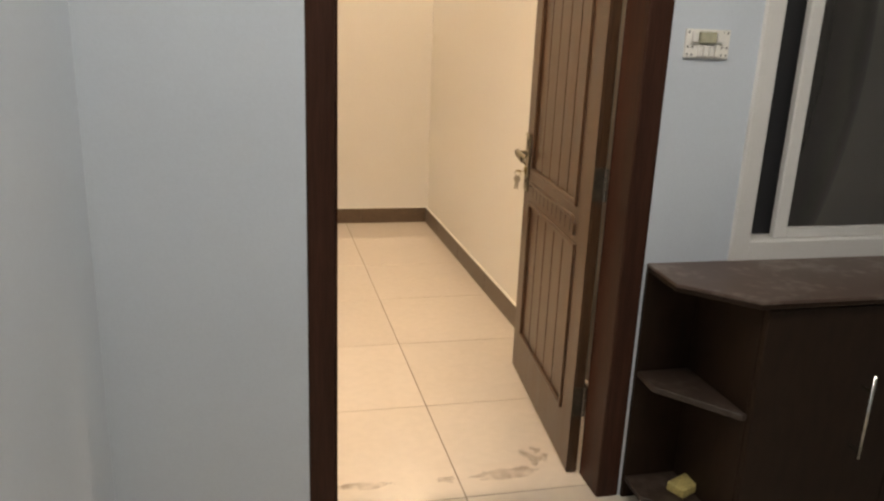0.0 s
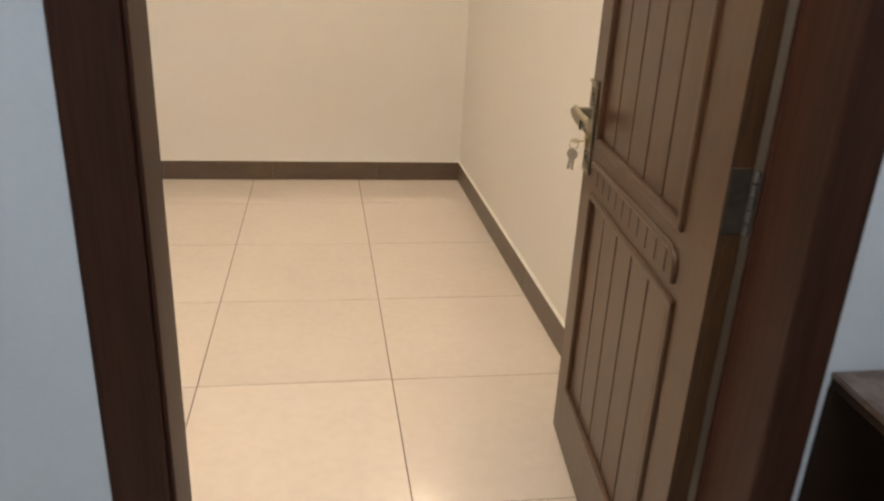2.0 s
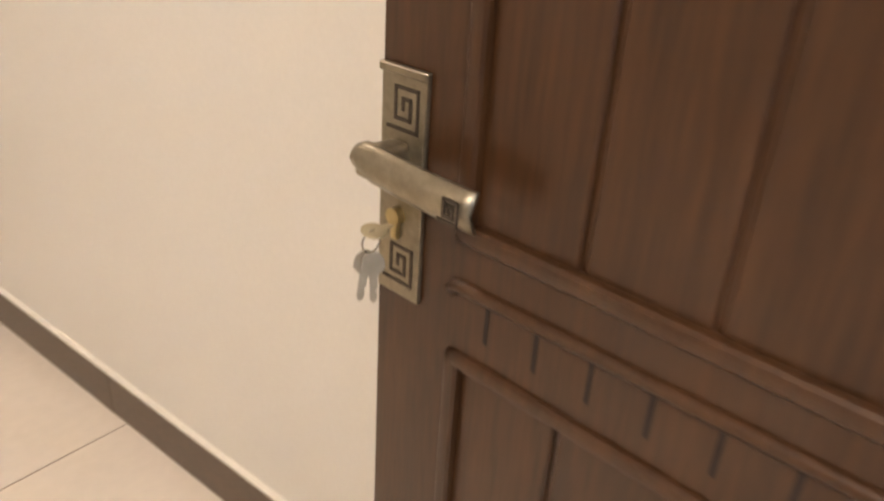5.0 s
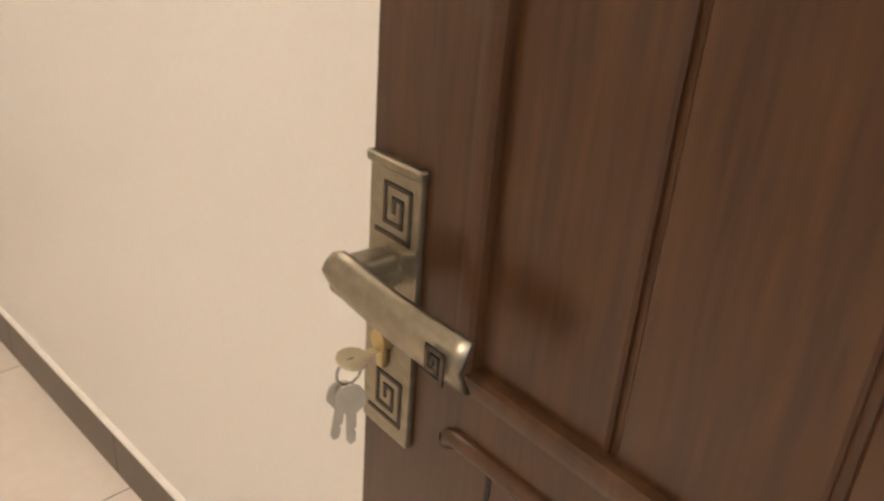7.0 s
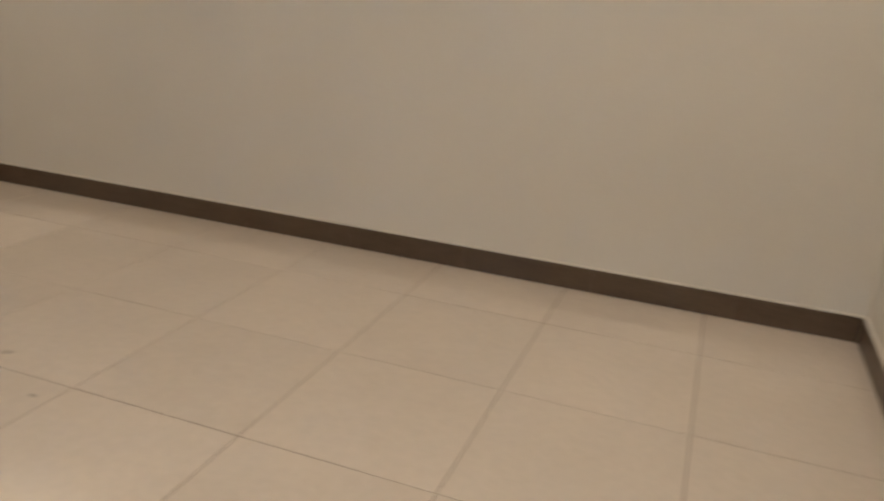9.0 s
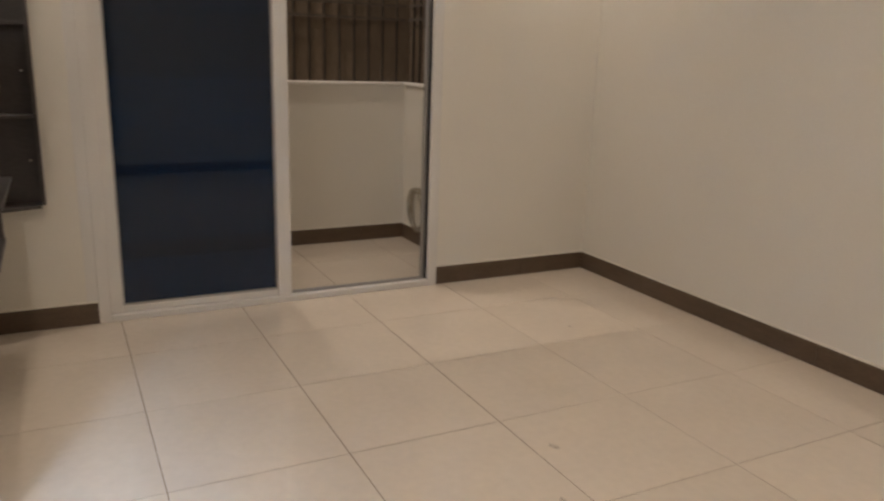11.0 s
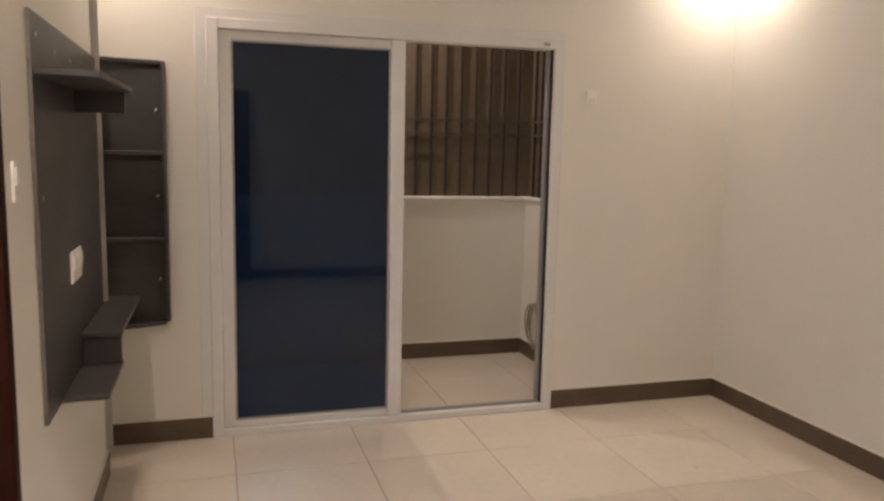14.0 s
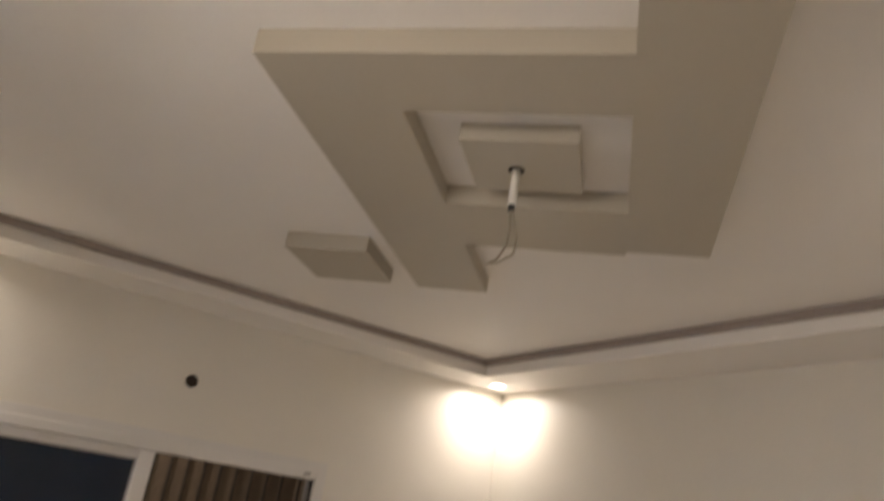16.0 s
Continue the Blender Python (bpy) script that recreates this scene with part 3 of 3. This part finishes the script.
part("body", box((0.062, -3.81, 0.002), (1.0, WY - 0.002, CT - 0.023), 0.002), CABINET, base)
for a, b, h in ((0.064, 0.53, 0.390), (0.534, 0.998, 0.66)):
    dr = part("cabinet_door", box((a, -3.830, 0.07), (b, -3.8105, CT - 0.03), 0.002), CABINET, base)
    hd = part("handle", rod((h, -3.868, 0.30), (h, -3.868, 0.548), 0.005, 12), STEEL, dr, "brushed steel bar handle", smooth=True)
    for z in (0.32, 0.50):
        part("standoff", rod((h, -3.868, z), (h, -3.8305, z), 0.004, 8), STEEL, hd)
base2 = copy_thing(base, pose(0.94, 0, 0))
sponge = tagged(part("sponge", box((-0.045, -0.03, 0), (0.045, 0.03, 0.03), 0.006, 2), SPONGE), "dried yellow sponge on the lowest open shelf", "sponge")
sponge.matrix_world = pose(0.035, -3.62, 0.0785, 0, 0, 24)


def switch_board(name, at, turn, wide, high, label, keys_n):
    """A wall plate with rockers and sockets, facing local -y."""
    sb = thing(name, at, label, "switch", turn=turn)
    pl = part("plate", box((-wide / 2, -0.008, -high / 2), (wide / 2, 0, high / 2), 0.003, 2), PLASTIC, sb)
    for k in range(keys_n):
        w = wide * 0.8 / keys_n
        x = -wide * 0.4 + k * w
        part("rocker", box((x + 0.001, -0.013, -high * 0.1), (x + w - 0.001, -0.008, high * 0.36), 0.0015), PLASTIC, pl)
        for dx in (0.3, 0.7):
            part("socket_hole", rod((x + w * dx, -0.0085, -high * 0.27), (x + w * dx, -0.0078, -high * 0.27), 0.0022, 8), DARKHOLE, pl)
    return sb


kb = thing("switch_board", (-0.012, WY, 1.375), "old off-white switch board with missing covers on the kitchen wall", "switch")
OLIVE = material("aged_yellow_plastic", (0.42, 0.40, 0.28), 0.5, spread=0.15, scale=30)
kp = part("plate", box((-0.066, -0.007, -0.039), (0.066, 0, 0.036), 0.002), PLASTIC, kb)
part("module", box((-0.030, -0.022, 0.0), (0.018, -0.007, 0.030), 0.003), OLIVE, kp)
for a, b in ((-0.050, -0.034), (0.022, 0.040)):
    part("module", box((a, -0.018, 0.002), (b, -0.007, 0.030), 0.002), PLASTIC, kp)
for a in (-0.030, -0.013, 0.004, 0.021):
    part("rocker", box((a, -0.015, -0.034), (a + 0.014, -0.007, -0.004), 0.002), PLASTIC, kp)
for hx in (-0.058, -0.044, 0.044, 0.058):
    for hz in (-0.030, -0.010, 0.028):
        part("screw_hole", rod((hx, -0.0075, hz), (hx, -0.0068, hz), 0.0028, 8), DARKHOLE, kp)
switch_board("wall_socket", (XL, -0.90, 1.766), 90, 0.07, 0.075, "small white plastic wall socket above the skirting", 1)

# ---- television unit ----
tv = thing("television_unit", (0, 0, 0), "dark grey laminate wall unit with stepped shelves and no television", "wall unit")
TX0, TX1 = -3.13, -4.315
back = part("back_panel", box((TX1, YS + 0.0005, 0.66), (TX0, YS + 0.012, 1.81), 0.002), LAMINATE, tv)
part("edge_band", box((TX0 + 0.0001, YS + 0.001, 0.662), (TX0 + 0.002, YS + 0.0115, 1.808)), LAMEDGE, back)
PB = YS + 0.0125
part("lower_shelf", slab([(-3.345, PB), (-3.350, -3.236), (-3.765, -3.236), (-3.765, PB)], 0.655, 0.673, 0.002), LAMINATE, tv)
part("riser", box((-3.765, PB, 0.6735), (-3.747, -3.24, 0.767), 0.001), LAMINATE, tv)
part("raised_shelf", slab([(-3.728, PB), (-3.728, -3.236), (-4.435, -3.232), (-4.43, PB)], 0.7675, 0.785, 0.002), LAMINATE, tv)
part("top_shelf", slab([(-3.15, PB), (-3.16, -3.206), (-3.825, -3.182), (-3.80, PB)], 1.64, 1.658, 0.002), LAMINATE, tv)
part("end_panel", slab([(-3.780, PB), (-3.785, -3.205), (-3.803, -3.205), (-3.800, PB)], 1.565, 1.6395, 0.001), LAMINATE, tv)
for x in (-3.19, -3.45, -3.72, -4.02):
    for z in (1.75, 1.30, 0.74) if x == -3.19 else (1.73,):
        part("screw", rod((x, PB - 0.001, z), (x, PB + 0.0015, z), 0.007, 12), STEEL, back)
for sx in (-3.608, -3.706):
    switch_board("wall_switch", (sx, PB - 0.0003, 1.045), 180, 0.088, 0.105, "square white switch plate on the dark wall unit", 1)["group"] = "pair of switch plates"
switch_board("wall_switch", (-2.92, YS, 1.36), 180, 0.04, 0.10, "narrow white switch plate on the cream wall", 1)

corner = thing("corner_cabinet", (0, 0, 0), "tall dark grey open shelf cabinet on the corner wall", "shelf")
CX = XL + 0.001
part("back", box((CX, -3.40, 0.625), (CX + 0.016, -3.116, 1.845)), LAMINATE, corner)
part("side", box((CX + 0.016, -3.130, 0.625), (CX + 0.095, -3.114, 1.835), 0.001), LAMINATE, corner)
for z, f in ((0.609, 0.16), (1.015, 0.11), (1.412, 0.11), (1.822, 0.13)):
    part("shelf", slab([(CX + 0.0165, -3.40), (CX + f + 0.03, -3.40), (CX + 0.09, -3.1305), (CX + 0.0165, -3.1305)], z, z + 0.016, 0.001), LAMINATE, corner)
for z in (0.82, 1.22, 1.62):
    part("screw", rod((CX + 0.016, -3.16, z), (CX + 0.018, -3.16, z), 0.006, 10), STEEL, corner)
STRIP = material("grey_beige_edge_strip", (0.46, 0.42, 0.385), 0.5, spread=0.06, scale=6, grain=90)
structure("trim_panel", boxes(((-4.334, YS - 0.01, 0.13), (-4.3205, YS + 0.028, 2.50)), ((-4.3204, YS + 0.0005, 2.486), (W0, YS + 0.028, 2.50)), bevel=0.002), STRIP, "grey-beige edge strip round the built-out wall panel")

# ---- ceiling pieces ----
ROT = pose(0, 0, 0, 0, 0, 45)


def ceiling_piece(name, label, rects, z0, z1):
    bm = bmesh.new()
    for u0, v0, u1, v1 in rects:
        add_box(bm, (u0, v0, z0), (u1, v1, z1))
    bm.transform(ROT)
    return structure(name, bm, FEATURE, label)


FZ = 2.75
ceiling_piece("ceiling_feature", "beige plaster pinwheel feature hanging under the ceiling",
              [(-3.385, -0.19, -3.11, 1.345), (-3.11, -0.19, -2.595, 0.03), (-3.11, 0.53, -2.595, 0.85), (-2.595, -0.85, -2.35, 0.82)], FZ, CEILING)
ceiling_piece("ceiling_block", "small beige plaster block under the ceiling", [(-3.81, 0.99, -3.495, 1.33)], FZ, CEILING)
ceiling_piece("ceiling_centre", "beige plaster square in the middle of the ceiling feature", [(-3.005, 0.175, -2.715, 0.45)], FZ + 0.012, CEILING)
RO = ROT @ Vector((-2.88, 0.325, 0))
pend = thing("hanging_wire", (RO.x, RO.y, FZ + 0.012), "white conduit with bare wires hanging from the ceiling", "wiring")
part("conduit", rod((0, 0, 0), (0, 0, -0.10), 0.011, 12), PLASTIC, pend, smooth=True)
part("hole", rod((0, 0, 0.0), (0, 0, -0.002), 0.022, 16), DARKHOLE, pend)
part("tape", rod((0, 0, -0.1), (0, 0, -0.115), 0.009, 10), GASKETGAP, pend)
part("wire", tube([(0.003, 0, -0.11), (0.012, 0.008, -0.15), (0.022, 0.012, -0.19), (0.018, 0.010, -0.235), (-0.004, -0.02, -0.262), (-0.02, -0.04, -0.266)], 0.003, 6), CABLE, pend, smooth=True)
part("wire", tube([(-0.003, 0, -0.11), (0.0, 0.004, -0.16), (0.0, 0.0, -0.21), (-0.012, -0.016, -0.25), (-0.03, -0.03, -0.262)], 0.003, 6), CABLE, pend, smooth=True)

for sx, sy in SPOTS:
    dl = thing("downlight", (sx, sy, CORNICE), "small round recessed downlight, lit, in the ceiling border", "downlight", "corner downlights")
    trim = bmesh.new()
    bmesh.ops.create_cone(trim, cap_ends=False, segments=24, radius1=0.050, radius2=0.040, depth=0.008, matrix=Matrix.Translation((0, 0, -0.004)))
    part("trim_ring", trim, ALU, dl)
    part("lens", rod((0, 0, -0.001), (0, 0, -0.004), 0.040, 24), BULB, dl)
tube_lamp = tagged(part("tube_light", box((-1.2, -4.79, 2.70), (0.0, -4.71, 2.749), 0.01), TUBE), "lit white tube light on the kitchen ceiling", "lamp")
# Body for the added fill light, out of view; not a known fitting.
fill_tube = thing("wall_tube_light", (-1.75, YS, 2.40), "added fill light built as a lit warm tube, high on the wall between two doorways", "lamp")
part("housing", box((-0.62, 0.0, -0.030), (0.62, 0.028, 0.030), 0.006, 2), PLASTIC, fill_tube)
part("tube", rod((-0.58, 0.041, 0), (0.58, 0.041, 0), 0.0125, 12), FILLTUBE, fill_tube, smooth=True)
for ex in (-0.60, 0.58):
    part("end_holder", box((ex, 0.028, -0.018), (ex + 0.02, 0.058, 0.018), 0.004), PLASTIC, fill_tube)
bulb = tagged(part("balcony_light", rod((-5.58, -1.94, 3.249), (-5.58, -1.94, 3.20), 0.06, 20), BULB), "small lit ceiling lamp in the balcony", "lamp")
wl = tagged(part("washroom_lamp", box((-2.11, -3.80, 2.56), (-1.95, -3.64, 2.599), 0.01), TUBE), "lit square washroom ceiling lamp", "lamp")

hole = tagged(part("wall_hole", rod((XL + 0.001, -1.88, 2.365), (XL + 0.006, -1.88, 2.365), 0.028, 18), DARKHOLE), "open round cable outlet in the wall", "outlet")
part("rim", ring_mesh((XL + 0.004, -1.88, 2.365), 0.029, 0.003, "x"), BRASSDARK, hole)

# ---- balcony ----
grille = thing("window_grille", (0, 0, 0), "dark iron balcony grille of vertical bars with double cross rails", "grille")
GX = BX - 0.03
y = BY1 - 0.06
while y > BY0:
    part("bar", box((GX - 0.007, y - 0.007, PZ + 0.022), (GX + 0.007, y + 0.007, 3.25)), IRON, grille)
    y -= 0.107
for z in (1.575, 1.668):
    part("rail", box((GX + 0.0072, BY0, z - 0.009), (GX + 0.016, BY1, z + 0.009)), RAIL, grille)
structure("backdrop_blind", box((BX - 0.060, BY0, PZ + 0.022), (BX - 0.050, BY1 + 0.049, 3.25)), BLIND, "brown bamboo screen behind the balcony grille")
x = BX + 0.06
while x < XL - 0.22:
    part("bar", box((x - 0.007, BY1 + 0.023, PZ + 0.022), (x + 0.007, BY1 + 0.037, 3.25)), IRON, grille)
    x += 0.107
for z in (1.575, 1.668):
    part("rail", box((BX + 0.017, BY1 + 0.014, z - 0.009), (XL - 0.2, BY1 + 0.0228, z + 0.009)), RAIL, grille)
structure("backdrop_screen", box((BX - 0.049, BY1 + 0.050, PZ + 0.022), (XL - 0.2, BY1 + 0.060, 3.25)), BLIND, "brown bamboo screen at the balcony end")
coil_pts = []
for k in range(140):
    a = 2 * math.pi * k / 28
    r = 0.12 + 0.012 * math.sin(k * 0.37)
    coil_pts.append((-5.56 + r * math.cos(a), BY1 - 0.02 - 0.008 * (k // 28), 0.27 + 1.2 * r * math.sin(a)))
tagged(part("cable_coil", tube(coil_pts, 0.006, 6), CABLE, smooth=True), "grey cable coil hung on the balcony end wall", "cable")

# ---- floors ----
def floor(name, x0, x1, y0, y1, label, ox=-0.59, oy=-0.433):
    """Square tiles on a grid, cut along the walls, over a grout bed."""
    bed = tagged(part(name, box((x0, y0, -0.05), (x1, y1, -0.0015)), GROUT), label, "floor", kind="structure")
    shared = {}

    def cuts(a, b, o):
        k = math.floor((a - o) / 0.6) + 1
        out = [a]
        while o + 0.6 * k < b - 0.01:
            if o + 0.6 * k > a + 0.01:
                out.append(o + 0.6 * k)
            k += 1
        return out + [b]
    xs, ys = cuts(x0, x1, ox), cuts(y0, y1, oy)
    for xa, xb in zip(xs, xs[1:]):
        for ya, yb in zip(ys, ys[1:]):
            size = (round(xb - xa, 4), round(yb - ya, 4))
            if size not in shared:
                bm = box((-size[0] / 2 + 0.0017, -size[1] / 2 + 0.0017, -0.008), (size[0] / 2 - 0.0017, size[1] / 2 - 0.0017, 0.0), 0.0008)
                me = bpy.data.meshes.new("tile")
                bm.to_mesh(me)
                bm.free()
                me.materials.append(TILE)
                shared[size] = me
            t = new("tile", shared[size])
            t.location = ((xa + xb) / 2, (ya + yb) / 2, 0)
            t.parent = bed
    return bed


SMEAR = bpy.data.materials.new("dried_mud_smear")
SMEAR.use_nodes = True
sn, sl = SMEAR.node_tree.nodes, SMEAR.node_tree.links
sb = sn["Principled BSDF"]
sb.inputs["Base Color"].default_value, sb.inputs["Roughness"].default_value = (0.40, 0.23, 0.11, 1), 0.1
st, sc, sr = sn.new("ShaderNodeTexNoise"), sn.new("ShaderNodeTexCoord"), sn.new("ShaderNodeMapRange")
st.inputs["Scale"].default_value, st.inputs["Detail"].default_value = 28, 6
sl.new(sc.outputs["Object"], st.inputs["Vector"])
sl.new(st.outputs["Fac"], sr.inputs[0])
sr.inputs[1].default_value, sr.inputs[2].default_value, sr.inputs[4].default_value = 0.36, 0.80, 0.27
sl.new(sr.outputs[0], sb.inputs["Alpha"])


def smear(cx, cy, rx, ry, seed):
    """A thin uneven stain on the floor."""
    rng = random.Random(seed)
    outline = [(cx + rx * math.cos(a) * rng.uniform(0.55, 1.1), cy + ry * math.sin(a) * rng.uniform(0.5, 1.1)) for a in [2 * math.pi * k / 18 for k in range(18)]]
    return tagged(part("dirt_smear", slab(outline, 0.0002, 0.0007), SMEAR), "dried brown dirt smear on the floor tiles", "stain", "dirt on the floor")


for n, (cx, cy, rx, ry) in enumerate(((-0.90, -3.32, 0.11, 0.025), (-0.42, -3.33, 0.13, 0.045), (-0.30, -3.24, 0.05, 0.07), (-0.62, -3.33, 0.05, 0.02), (-2.45, -1.72, 0.02, 0.012),
                                      (-2.75, -1.55, 0.03, 0.02), (-3.75, -0.75, 0.02, 0.012),)):
    smear(cx, cy, rx, ry, n)
floor("floor_room", XL, XR, -3.433, YF, "polished beige porcelain floor tiles with brown joints")
floor("floor_kitchen", KX0, KX1, KY, -3.433, "polished beige porcelain kitchen floor tiles")
floor("floor_washroom", -3.1, KX0 - 0.12, -5.2, -3.433, "pale washroom floor tiles")
floor("floor_balcony", BX, XL, BY0, BY1, "beige balcony floor tiles")
